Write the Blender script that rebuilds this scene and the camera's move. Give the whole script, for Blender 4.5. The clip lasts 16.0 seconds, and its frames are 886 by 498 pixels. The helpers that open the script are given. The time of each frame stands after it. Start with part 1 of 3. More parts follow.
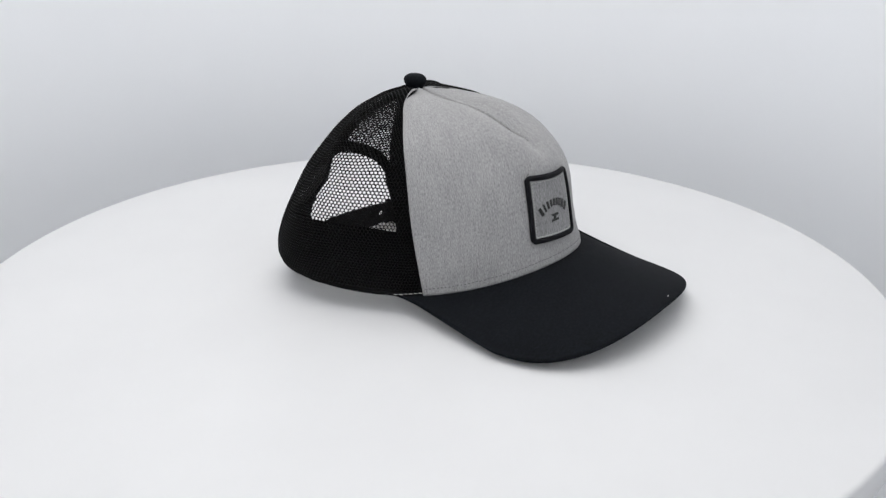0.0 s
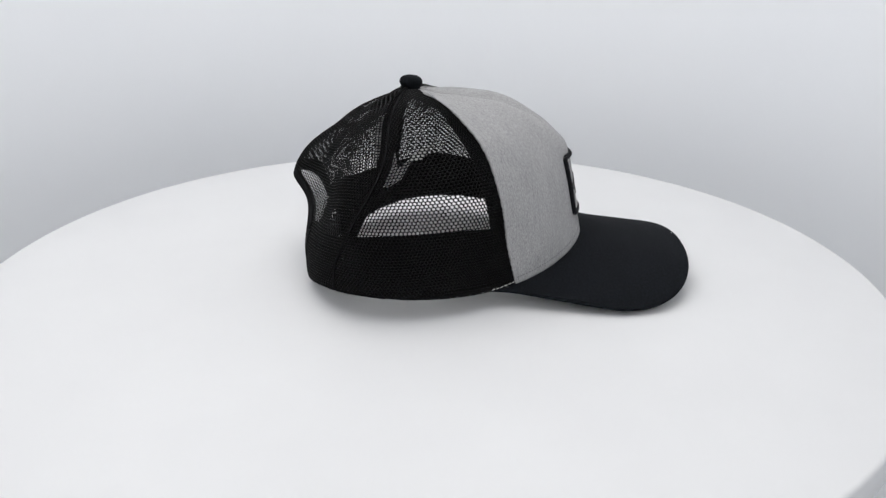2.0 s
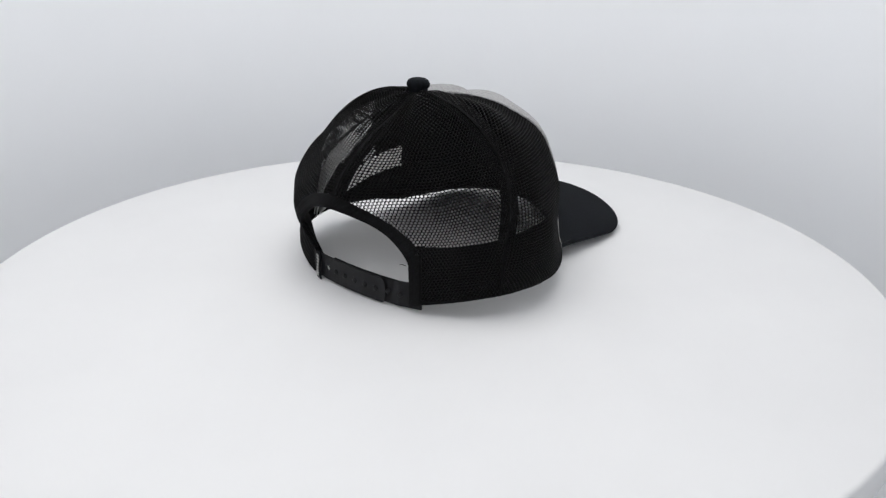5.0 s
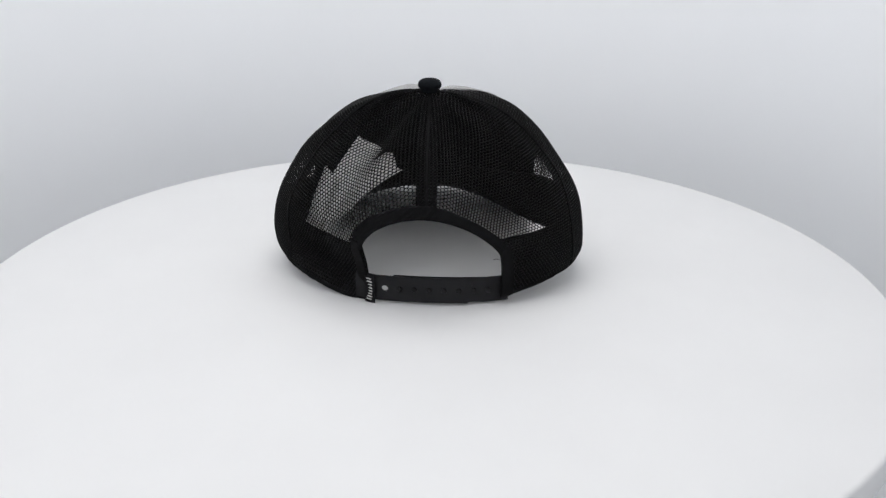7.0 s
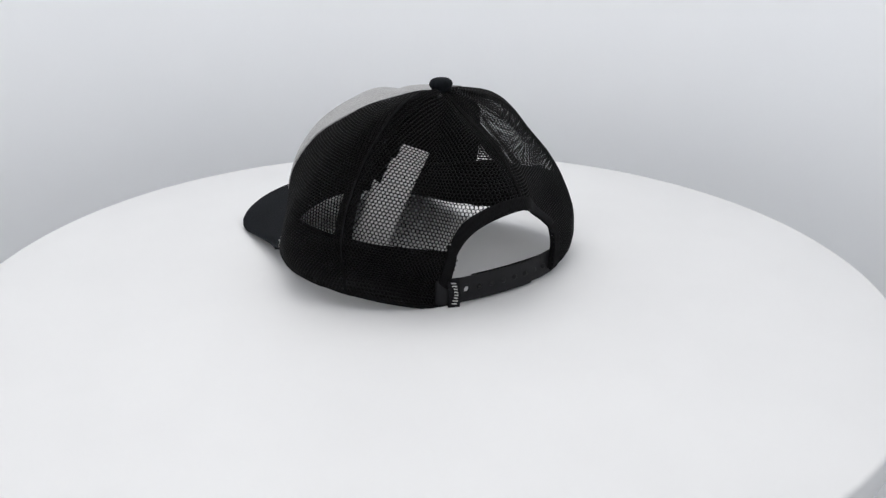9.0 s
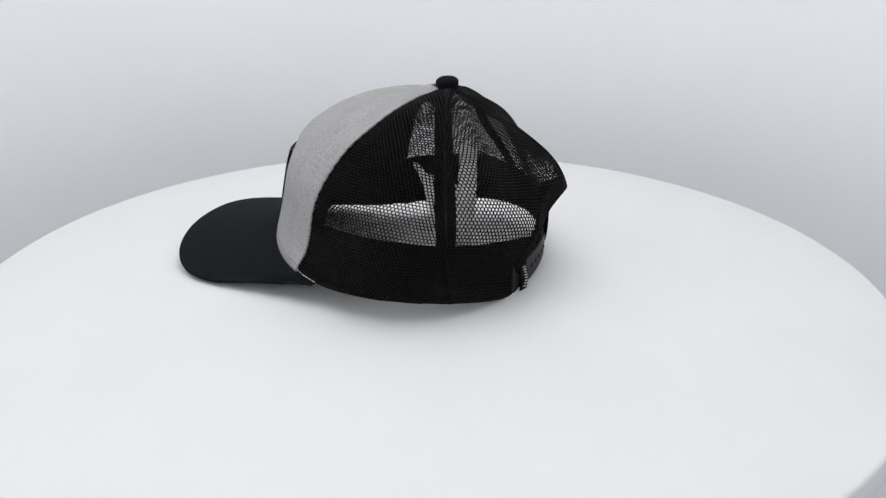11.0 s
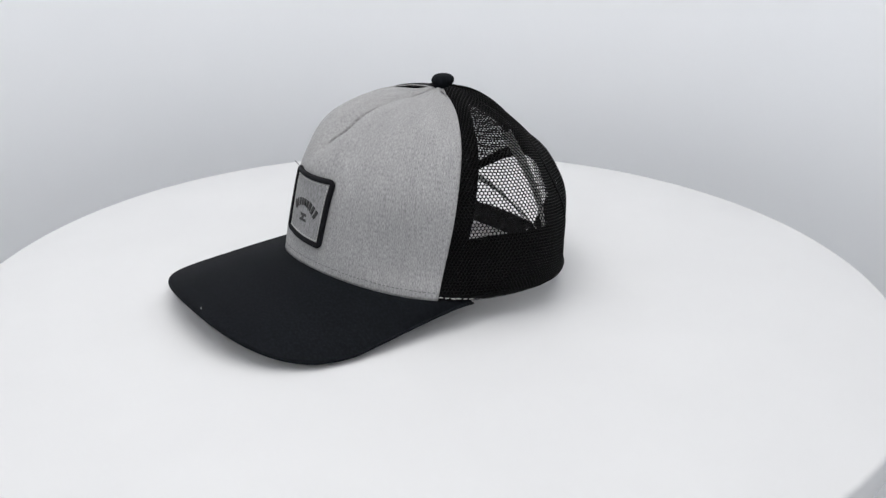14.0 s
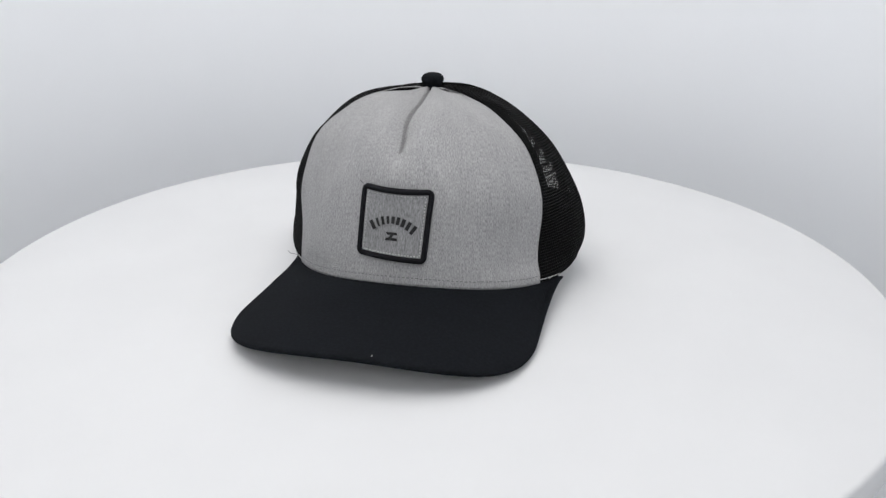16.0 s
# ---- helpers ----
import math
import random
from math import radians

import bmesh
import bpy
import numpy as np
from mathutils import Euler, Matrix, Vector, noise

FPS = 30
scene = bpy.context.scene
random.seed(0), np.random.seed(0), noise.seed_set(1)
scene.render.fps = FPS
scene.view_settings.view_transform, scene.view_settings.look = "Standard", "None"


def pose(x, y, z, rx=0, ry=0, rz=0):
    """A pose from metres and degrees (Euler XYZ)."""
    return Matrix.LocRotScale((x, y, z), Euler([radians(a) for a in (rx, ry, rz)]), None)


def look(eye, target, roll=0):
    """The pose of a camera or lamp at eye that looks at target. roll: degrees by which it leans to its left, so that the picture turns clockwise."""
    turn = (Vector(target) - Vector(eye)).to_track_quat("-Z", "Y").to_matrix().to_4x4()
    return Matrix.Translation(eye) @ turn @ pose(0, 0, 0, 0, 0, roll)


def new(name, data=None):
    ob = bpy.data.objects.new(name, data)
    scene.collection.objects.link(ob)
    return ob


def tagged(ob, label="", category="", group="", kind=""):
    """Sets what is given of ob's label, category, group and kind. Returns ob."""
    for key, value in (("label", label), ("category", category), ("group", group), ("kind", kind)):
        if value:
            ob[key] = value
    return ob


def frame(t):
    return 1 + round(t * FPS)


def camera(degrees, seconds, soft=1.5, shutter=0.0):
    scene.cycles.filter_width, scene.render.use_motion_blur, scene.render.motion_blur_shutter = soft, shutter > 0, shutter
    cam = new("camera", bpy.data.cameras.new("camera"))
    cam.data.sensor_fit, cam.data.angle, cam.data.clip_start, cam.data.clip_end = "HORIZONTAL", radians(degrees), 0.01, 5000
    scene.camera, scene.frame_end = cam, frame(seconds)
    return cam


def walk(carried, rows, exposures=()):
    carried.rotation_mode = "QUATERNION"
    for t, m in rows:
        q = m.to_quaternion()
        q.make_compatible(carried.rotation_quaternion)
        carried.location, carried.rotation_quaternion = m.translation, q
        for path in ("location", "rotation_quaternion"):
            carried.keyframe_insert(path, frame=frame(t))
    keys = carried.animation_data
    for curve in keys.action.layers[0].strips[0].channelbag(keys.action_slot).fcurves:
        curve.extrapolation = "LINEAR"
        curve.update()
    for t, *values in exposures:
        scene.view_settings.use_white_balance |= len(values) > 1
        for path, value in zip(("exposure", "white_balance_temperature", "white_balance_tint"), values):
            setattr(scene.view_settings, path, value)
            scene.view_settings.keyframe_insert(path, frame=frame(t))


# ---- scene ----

# ------------------------------------------------------------ camera (stands still)
cam = camera(63.94, 16.0, soft=1.35)
PITCH, YAW = radians(21.926), radians(1.186)
EYE = Vector((0.0, -0.47206, 0.19610))
AIM = EYE + Vector((math.sin(YAW) * math.cos(PITCH), math.cos(YAW) * math.cos(PITCH), -math.sin(PITCH)))
walk(cam, [(0.0, look(EYE, AIM, 0.41)), (16.0, look(EYE, AIM, 0.41))])
scene.view_settings.exposure = 0.0

# ------------------------------------------------------------ light: a lit white booth
world = bpy.data.worlds.new("booth_surroundings")
scene.world = world
world.use_nodes = True
world.node_tree.nodes["Background"].inputs[0].default_value = (0.8, 0.86, 1.0, 1)
world.node_tree.nodes["Background"].inputs[1].default_value = 0.1


def area_lamp(name, eye, target, sx, sy, watts, colour):
    lamp = bpy.data.lights.new(name, "AREA")
    lamp.shape, lamp.size, lamp.size_y, lamp.energy, lamp.color = "RECTANGLE", sx, sy, watts, colour
    ob = new(name, lamp)
    ob.matrix_world = look(eye, target)
    return ob


area_lamp("ceiling_light_lamp", (-0.08, -0.05, 0.785), (-0.08, -0.0499, 0), 0.66, 0.80, 3.56, (1.0, 0.985, 0.97))
area_lamp("front_light_lamp", (-0.08, -0.80, 0.52), (0, 0.5, 0.25), 0.6, 0.35, 0.83, (1.0, 0.975, 0.955))


# ------------------------------------------------------------ materials
def material(name, colour, rough=0.6, metal=0.0, sheen=0.0, spec=0.5):
    m = bpy.data.materials.new(name)
    m.use_nodes = True
    b = m.node_tree.nodes["Principled BSDF"]
    b.inputs["Base Color"].default_value = (*colour, 1)
    b.inputs["Roughness"].default_value = rough
    b.inputs["Metallic"].default_value = metal
    b.inputs["Sheen Weight"].default_value = sheen
    b.inputs["Specular IOR Level"].default_value = spec
    return m, m.node_tree.nodes, m.node_tree.links, b


def coords(nodes, links, scale, uv=True, turn=0.0):
    tc, mp = nodes.new("ShaderNodeTexCoord"), nodes.new("ShaderNodeMapping")
    mp.inputs["Scale"].default_value = scale
    mp.inputs["Rotation"].default_value = (0, 0, turn)
    links.new(tc.outputs["UV" if uv else "Object"], mp.inputs["Vector"])
    return mp.outputs["Vector"]


def noise_tex(nodes, links, vec, scale, detail=3.0, rough=0.55):
    n = nodes.new("ShaderNodeTexNoise")
    n.inputs["Scale"].default_value, n.inputs["Detail"].default_value, n.inputs["Roughness"].default_value = scale, detail, rough
    links.new(vec, n.inputs["Vector"])
    return n.outputs["Fac"]


def ramp(nodes, links, fac, stops):
    r = nodes.new("ShaderNodeValToRGB")
    r.color_ramp.elements[0].position, r.color_ramp.elements[0].color = stops[0][0], (*stops[0][1], 1)
    r.color_ramp.elements[1].position, r.color_ramp.elements[1].color = stops[-1][0], (*stops[-1][1], 1)
    for pos, col in stops[1:-1]:
        r.color_ramp.elements.new(pos).color = (*col, 1)
    links.new(fac, r.inputs["Fac"])
    return r.outputs["Color"]


def mixed(nodes, links, a, b, fac, mode="MIX"):
    x = nodes.new("ShaderNodeMix")
    x.data_type, x.blend_type = "RGBA", mode
    x.inputs["Factor"].default_value = fac
    links.new(a, x.inputs["A"])
    links.new(b, x.inputs["B"])
    return x.outputs["Result"]


def bump(nodes, links, bsdf, height, strength, distance):
    b = nodes.new("ShaderNodeBump")
    b.inputs["Strength"].default_value, b.inputs["Distance"].default_value = strength, distance
    links.new(height, b.inputs["Height"])
    links.new(b.outputs["Normal"], bsdf.inputs["Normal"])


def weave_material(name, dark, mid, light, stretch, rough=0.9, twill=1500.0, relief=0.5, sheen=0.1, spec=0.3, turn=0.9):
    """Woven cloth: heathered yarns along v, diagonal twill relief."""
    m, n, l, b = material(name, mid, rough, sheen=sheen, spec=spec)
    yarn = noise_tex(n, l, coords(n, l, (stretch[0], stretch[1], 1)), 1.0, 2.0, 0.6)
    streak = noise_tex(n, l, coords(n, l, (stretch[0] * 0.45, stretch[1] * 0.13, 1)), 1.0, 3.0, 0.65)
    broad = noise_tex(n, l, coords(n, l, (60, 25, 1)), 1.0, 3.0)
    c1 = ramp(n, l, yarn, [(0.30, dark), (0.5, mid), (0.72, light)])
    c2 = ramp(n, l, broad, [(0.3, (0.93, 0.93, 0.93)), (0.7, (1.04, 1.04, 1.04))])
    c3 = ramp(n, l, streak, [(0.32, (0.83, 0.83, 0.83)), (0.5, (0.99, 0.99, 0.99)), (0.68, (1.09, 1.09, 1.09))])
    l.new(mixed(n, l, mixed(n, l, c1, c2, 1.0, "MULTIPLY"), c3, 1.0, "MULTIPLY"), b.inputs["Base Color"])
    w = n.new("ShaderNodeTexWave")
    w.inputs["Scale"].default_value = 1.0
    w.inputs["Distortion"].default_value = 1.2
    w.inputs["Detail"].default_value = 1.0
    l.new(coords(n, l, (twill / 6.28, twill / 6.28, 1), turn=turn), w.inputs["Vector"])
    bump(n, l, b, w.outputs["Fac"], relief, 0.0004)
    return m


GREY = weave_material("heather_grey_twill", (0.245, 0.243, 0.245), (0.37, 0.368, 0.37), (0.52, 0.518, 0.52), (2200, 560), twill=4200, relief=0.5)
PATCH_GREY = weave_material("patch_grey_twill", (0.17, 0.17, 0.175), (0.27, 0.27, 0.275), (0.36, 0.36, 0.365), (1300, 400), twill=4200, relief=0.3)
BRIM = weave_material("black_brim_cotton", (0.003, 0.004, 0.0053), (0.0050, 0.0062, 0.0083), (0.0085, 0.0098, 0.0125), (700, 500), 0.9, 4200, 0.15, 0.0, 0.12)
TAPE = weave_material("black_cotton_tape", (0.003, 0.003, 0.0035), (0.005, 0.005, 0.0055), (0.008, 0.008, 0.009), (900, 500), 0.9, 1300, 0.4, 0.0, 0.1)
BORDER = weave_material("black_merrowed_thread", (0.004, 0.004, 0.005), (0.007, 0.007, 0.009), (0.013, 0.013, 0.016), (300, 2600), 0.8, 900, 0.7, 0.0, 0.15)


def nylon():
    m, n, l, b = material("black_nylon_mesh", (0.006, 0.006, 0.0065), 0.55, spec=0.14)
    f = noise_tex(n, l, coords(n, l, (1, 1, 1), False), 1500.0, 2.0)
    l.new(ramp(n, l, f, [(0.3, (0.0022, 0.0022, 0.0025)), (0.7, (0.0055, 0.0055, 0.006))]), b.inputs["Base Color"])
    bump(n, l, b, f, 0.4, 0.0002)
    return m


MESH = nylon()


def plastic():
    m, n, l, b = material("black_strap_plastic", (0.008, 0.008, 0.0095), 0.55, spec=0.22)
    f = noise_tex(n, l, coords(n, l, (1, 1, 1), False), 700.0, 3.0)
    l.new(ramp(n, l, f, [(0.3, (0.48, 0.48, 0.48)), (0.7, (0.62, 0.62, 0.62))]), b.inputs["Roughness"])
    bump(n, l, b, f, 0.12, 0.0002)
    return m


PLASTIC = plastic()


def thread(name, colour):
    m, n, l, b = material(name, colour, 0.8, sheen=0.2)
    f = noise_tex(n, l, coords(n, l, (1, 1, 1), False), 2500.0, 2.0)
    l.new(ramp(n, l, f, [(0.3, tuple(c * 0.7 for c in colour)), (0.7, colour)]), b.inputs["Base Color"])
    return m


WHITE_THREAD = thread("off_white_thread", (0.62, 0.62, 0.6))
GREY_THREAD = thread("grey_thread", (0.20, 0.20, 0.205))
BLACK_THREAD = thread("black_thread", (0.006, 0.006, 0.007))


def white_surface(name, a, b_, rough, scale):
    m, n, l, b = material(name, a, rough, spec=0.35)
    f = noise_tex(n, l, coords(n, l, (1, 1, 1), False), scale, 4.0)
    l.new(ramp(n, l, f, [(0.35, a), (0.65, b_)]), b.inputs["Base Color"])
    g = noise_tex(n, l, coords(n, l, (1, 1, 1), False), 900.0, 2.0)
    bump(n, l, b, g, 0.06, 0.0003)
    return m


PLATTER = white_surface("matt_white_platter", (0.700, 0.702, 0.709), (0.722, 0.724, 0.730), 0.55, 9.0)
BACKDROP = white_surface("white_booth_sheet", (0.868, 0.886, 0.912), (0.886, 0.901, 0.924), 0.8, 4.0)
LABEL = white_surface("white_satin_label", (0.70, 0.70, 0.70), (0.76, 0.76, 0.76), 0.6, 300.0)
DARK_BASE = material("black_base_plastic", (0.015, 0.015, 0.016), 0.5)[0]


def glowing(name, colour, strength):
    m, n, l, b = material(name, (0.9, 0.9, 0.9), 0.5)
    b.inputs["Emission Color"].default_value = (*colour, 1)
    b.inputs["Emission Strength"].default_value = strength
    return m


DIFFUSER = glowing("lit_diffuser", (1.0, 0.985, 0.97), 1.0)


# ------------------------------------------------------------ mesh helpers
def mesh_ob(name, verts, faces, mat, parent=None, label="", uvs=None, smooth=True):
    me = bpy.data.meshes.new(name)
    me.from_pydata([tuple(map(float, v)) for v in verts], [], [tuple(map(int, f)) for f in faces])
    if uvs is not None:
        layer = me.uv_layers.new(name="UVMap")
        idx = np.empty(len(me.loops), dtype=np.int32)
        me.loops.foreach_get("vertex_index", idx)
        layer.data.foreach_set("uv", np.asarray(uvs, dtype=np.float32)[idx].ravel())
    if smooth:
        me.polygons.foreach_set("use_smooth", [True] * len(me.polygons))
    me.materials.append(mat)
    me.update()
    ob = new(name, me)
    if parent:
        ob.parent = parent
    if label:
        tagged(ob, label)
    return ob


def part(name, bm, mat, parent, label="", smooth=True):
    me = bpy.data.meshes.new(name)
    bm.to_mesh(me)
    bm.free()
    if smooth:
        me.polygons.foreach_set("use_smooth", [True] * len(me.polygons))
    me.materials.append(mat)
    ob = new(name, me)
    if parent:
        ob.parent = parent
    if label:
        tagged(ob, label)
    return ob


def lathe(profile, steps):
    """Verts and faces of a profile [(r, z), ...] turned round z; ends with r = 0 are closed by a fan."""
    verts, faces, rings = [], [], []
    for r, z in profile:
        if r <= 1e-9:
            rings.append([len(verts)])
            verts.append((0, 0, z))
        else:
            rings.append(list(range(len(verts), len(verts) + steps)))
            verts += [(r * math.cos(2 * math.pi * i / steps), r * math.sin(2 * math.pi * i / steps), z) for i in range(steps)]
    for a, b in zip(rings, rings[1:]):
        for i in range(steps):
            j = (i + 1) % steps
            if len(a) == 1 and len(b) == 1:
                continue
            if len(a) == 1:
                faces.append((a[0], b[j], b[i]))
            elif len(b) == 1:
                faces.append((a[i], a[j], b[0]))
            else:
                faces.append((a[i], a[j], b[j], b[i]))
    return verts, faces


def shell(outer, inner):
    """A closed sheet from two grids (rows x columns x 3)."""
    h, w = outer.shape[:2]
    n = h * w
    verts = np.concatenate([outer.reshape(-1, 3), inner.reshape(-1, 3)])
    faces = []
    for i in range(h - 1):
        for j in range(w - 1):
            a, b, c, d = i * w + j, i * w + j + 1, (i + 1) * w + j + 1, (i + 1) * w + j
            faces += [(a, b, c, d), (n + a, n + d, n + c, n + b)]
    edge = [j for j in range(w)] + [i * w + w - 1 for i in range(1, h)] + [(h - 1) * w + j for j in range(w - 2, -1, -1)] + [i * w for i in range(h - 2, 0, -1)]
    for a, b in zip(edge, edge[1:] + edge[:1]):
        faces.append((b, a, n + a, n + b))
    return verts, faces


def tube(path, radius, steps=8, closed=False, flat=1.0):
    """Verts and faces of a round cord along a path; flat squashes it along its second normal."""
    path = [Vector(p) for p in path]
    n, verts, faces = len(path), [], []
    side = None
    for i, p in enumerate(path):
        a = path[i - 1] if i or closed else p
        b = path[(i + 1) % n] if i < n - 1 or closed else p
        t = (b - a).normalized()
        if side is None:
            side = t.orthogonal().normalized()
        side = (side - t * side.dot(t)).normalized()
        up = t.cross(side)
        for k in range(steps):
            w = 2 * math.pi * k / steps
            verts.append(p + side * (radius * math.cos(w)) + up * (radius * flat * math.sin(w)))
    last = n if closed else n - 1
    for i in range(last):
        for k in range(steps):
            j, m = (i + 1) % n, (k + 1) % steps
            faces.append((i * steps + k, i * steps + m, j * steps + m, j * steps + k))
    if not closed:
        faces += [tuple(range(steps - 1, -1, -1)), tuple(range((n - 1) * steps, n * steps))]
    return [tuple(v) for v in verts], faces


def joined(pieces):
    verts, faces = [], []
    for v, f in pieces:
        n = len(verts)
        verts += list(v)
        faces += [tuple(n + i for i in q) for q in f]
    return verts, faces


# ------------------------------------------------------------ booth and turntable
BOOTH_R, BOOTH_FRONT, FLOOR_Z, CEIL_Z = 0.44, -0.85, -0.16, 0.80


def booth_plan(grow):
    """Outline of the booth: a half round behind the turntable, straight sides, closed at the front."""
    r = BOOTH_R + grow
    pts = [(r * math.cos(a), r * math.sin(a)) for a in np.linspace(0, math.pi, 241)]
    pts += [(-r, y) for y in np.linspace(0, BOOTH_FRONT - grow, 10)[1:]] + [(r, y) for y in np.linspace(BOOTH_FRONT - grow, 0, 10)[:-1]]
    return pts


def build_booth():
    inner, outer = booth_plan(0.0), booth_plan(0.008)
    n = len(inner)
    verts = [(x, y, z) for ring, z in ((inner, FLOOR_Z), (inner, CEIL_Z), (outer, CEIL_Z), (outer, FLOOR_Z)) for x, y in ring]
    faces = [(k * n + i, k * n + (i + 1) % n, ((k + 1) % 4) * n + (i + 1) % n, ((k + 1) % 4) * n + i) for k in range(4) for i in range(n)]
    ob = mesh_ob("backdrop", verts, faces, BACKDROP, smooth=False)
    tagged(ob, "seamless pale grey-white curved photo booth sheet around the turntable", "backdrop", kind="structure")
    for name, z, label in (("floor", FLOOR_Z - 0.012, "white booth floor under the turntable"), ("ceiling", CEIL_Z + 0.003, "plain white booth ceiling above the turntable")):
        ring = booth_plan(0.008)
        verts = [(x, y, h) for h in (z, z + 0.01) for x, y in ring]
        faces = [tuple(range(n - 1, -1, -1)), tuple(range(n, 2 * n))] + [(i, (i + 1) % n, n + (i + 1) % n, n + i) for i in range(n)]
        tagged(mesh_ob(name, verts, faces, BACKDROP, smooth=False), label, name, kind="structure")


build_booth()

TABLE_R, TABLE_T = 0.300, 0.019


def build_turntable():
    top = new("turntable")
    tagged(top, "round matt white rotating display turntable with a thick edge", "turntable")
    e = 0.0022
    prof = [(0, 0), (0.05, 0), (0.15, 0), (0.25, 0), (TABLE_R - e, 0)]
    prof += [(TABLE_R - e + e * math.sin(a), -e + e * math.cos(a)) for a in np.linspace(0.3, math.pi / 2, 5)]
    prof += [(TABLE_R, -TABLE_T + 0.001), (TABLE_R - 0.001, -TABLE_T), (0, -TABLE_T)]
    v, f = lathe(prof, 192)
    mesh_ob("platter", v, [q[::-1] for q in f], PLATTER, top)
    v, f = lathe([(0, -TABLE_T - 0.0005), (0.285, -TABLE_T - 0.0005), (0.288, -TABLE_T - 0.004), (0.288, FLOOR_Z + 0.006), (0.285, FLOOR_Z + 0.002), (0, FLOOR_Z + 0.002)], 128)
    mesh_ob("base", v, [q[::-1] for q in f], DARK_BASE, top, "black turntable base under the white plate")
    return top


turntable = build_turntable()

# ------------------------------------------------------------ the cap's form
# x forward, y to the wearer's left, z up from the table; origin on the turntable's axis
HUB = 0.010
BASE_R = (0.09551, -0.00087, -0.00503, 0.00515, -0.00043, 0.00318, 0.00512, -0.00133, -0.00021)
BASE_Z = (0.01215, 0.01081, -0.00167, 0.00423, -0.0001, -0.00068, 0.00271, -0.00088, 0.00045)
TOP = (-0.01223, 0.00117, 0.12085)
RISE = (0.06218, 0.03722, 0.01433, -0.01869, -0.01807)
LEAN = (-0.00295, 0.01968, 0.01543, -0.01350, 0.0)
REACH = (0.06234, -0.00869, 0.02515, -0.00114, 0.03849)
DROP = (0.01522, -0.01141, 0.01555, -0.02331, 0.00552)
SWELL_AT = (0.13, 0.32, 0.51, 0.70, 0.88)
SWELL = (
    (-0.00171, 0.00009, 0.00286, -0.00249, 0.00215, -0.00150, -0.00079, 0.00013, -0.00169, -0.00012, 0.00153),
    (0.00135, 0.00126, -0.00028, -0.00221, -0.00140, 0.00016, 0.00176, -0.00395, 0.00371, -0.00131, 0.00048),
    (0.00279, -0.00068, -0.00193, -0.00432, -0.00201, 0.00080, 0.00054, -0.00359, 0.00092, 0.00006, 0.00027),
    (0.00311, 0.00011, -0.00165, -0.00336, -0.00028, 0.00162, -0.00094, -0.00090, -0.00012, 0.00022, 0.00099),
    (0.00171, 0.00036, -0.00078, -0.00306, -0.00117, 0.00121, 0.00006, -0.00021, -0.00026, 0.00059, -0.00003),
)
SEAM_AT = (0.0, 0.22, 0.45, 0.70, 0.94)
SEAM_LEFT = (58.9, 63.6, 66.1, 66.4, 68.0)
SEAM_RIGHT = (55.2, 59.5, 61.1, 59.5, 60.0)


def step(a, b, x):
    t = np.clip((x - a) / (b - a), 0, 1)
    return t * t * (3 - 2 * t)


def series(c, ph):
    return sum(k * np.cos(i * ph) for i, k in enumerate(c))


def around(c, ph):
    """A closed wave: c holds the mean, then the cosines, then as many sines."""
    n = len(c) // 2
    return series(c[:n + 1], ph) + sum(k * np.sin((i + 1) * ph) for i, k in enumerate(c[n + 1:]))


def meridian(ph, t):
    """A curve at azimuth ph, from the rim (t = 0) to the button (t = 1)."""
    out = np.stack([np.cos(ph), np.sin(ph), 0 * ph], -1)
    up = np.array([0, 0, 1.0])
    r = around(BASE_R, ph)
    p0 = np.stack([HUB + r * np.cos(ph), r * np.sin(ph), around(BASE_Z, ph)], -1)
    p3 = np.array(TOP) + 0 * p0
    p1 = p0 + series(RISE, ph)[..., None] * up - series(LEAN, ph)[..., None] * out
    p2 = p3 + series(REACH, ph)[..., None] * out - np.maximum(series(DROP, ph), -0.015)[..., None] * up
    t = t[..., None]
    return (1 - t) ** 3 * p0 + 3 * (1 - t) ** 2 * t * p1 + 3 * (1 - t) * t * t * p2 + t ** 3 * p3


def swell(ph, s):
    """How far the worn cloth stands out from (or sinks behind) the plain form."""
    ends = step(0.0, 0.08, s) * (1 - step(0.93, 1.0, s))
    return ends * sum(around(c, ph) * np.exp(-((s - a) / 0.13) ** 2) for a, c in zip(SWELL_AT, SWELL))


# even steps of length along each meridian
N_PH, N_S = 720, 200
_ph = np.linspace(0, 2 * math.pi, N_PH + 1)
_t = np.linspace(0, 1, 401)
_line = meridian(*np.broadcast_arrays(_ph[:, None], _t[None, :]))
_len = np.concatenate([np.zeros((N_PH + 1, 1)), np.cumsum(np.linalg.norm(np.diff(_line, axis=1), axis=2), axis=1)], 1)
SHARE = np.array([np.interp(np.linspace(0, l[-1], N_S + 1), l, _t) for l in _len])
Z_OF = np.array([np.interp(SHARE[i], _t, _line[i, :, 2]) for i in range(N_PH + 1)])


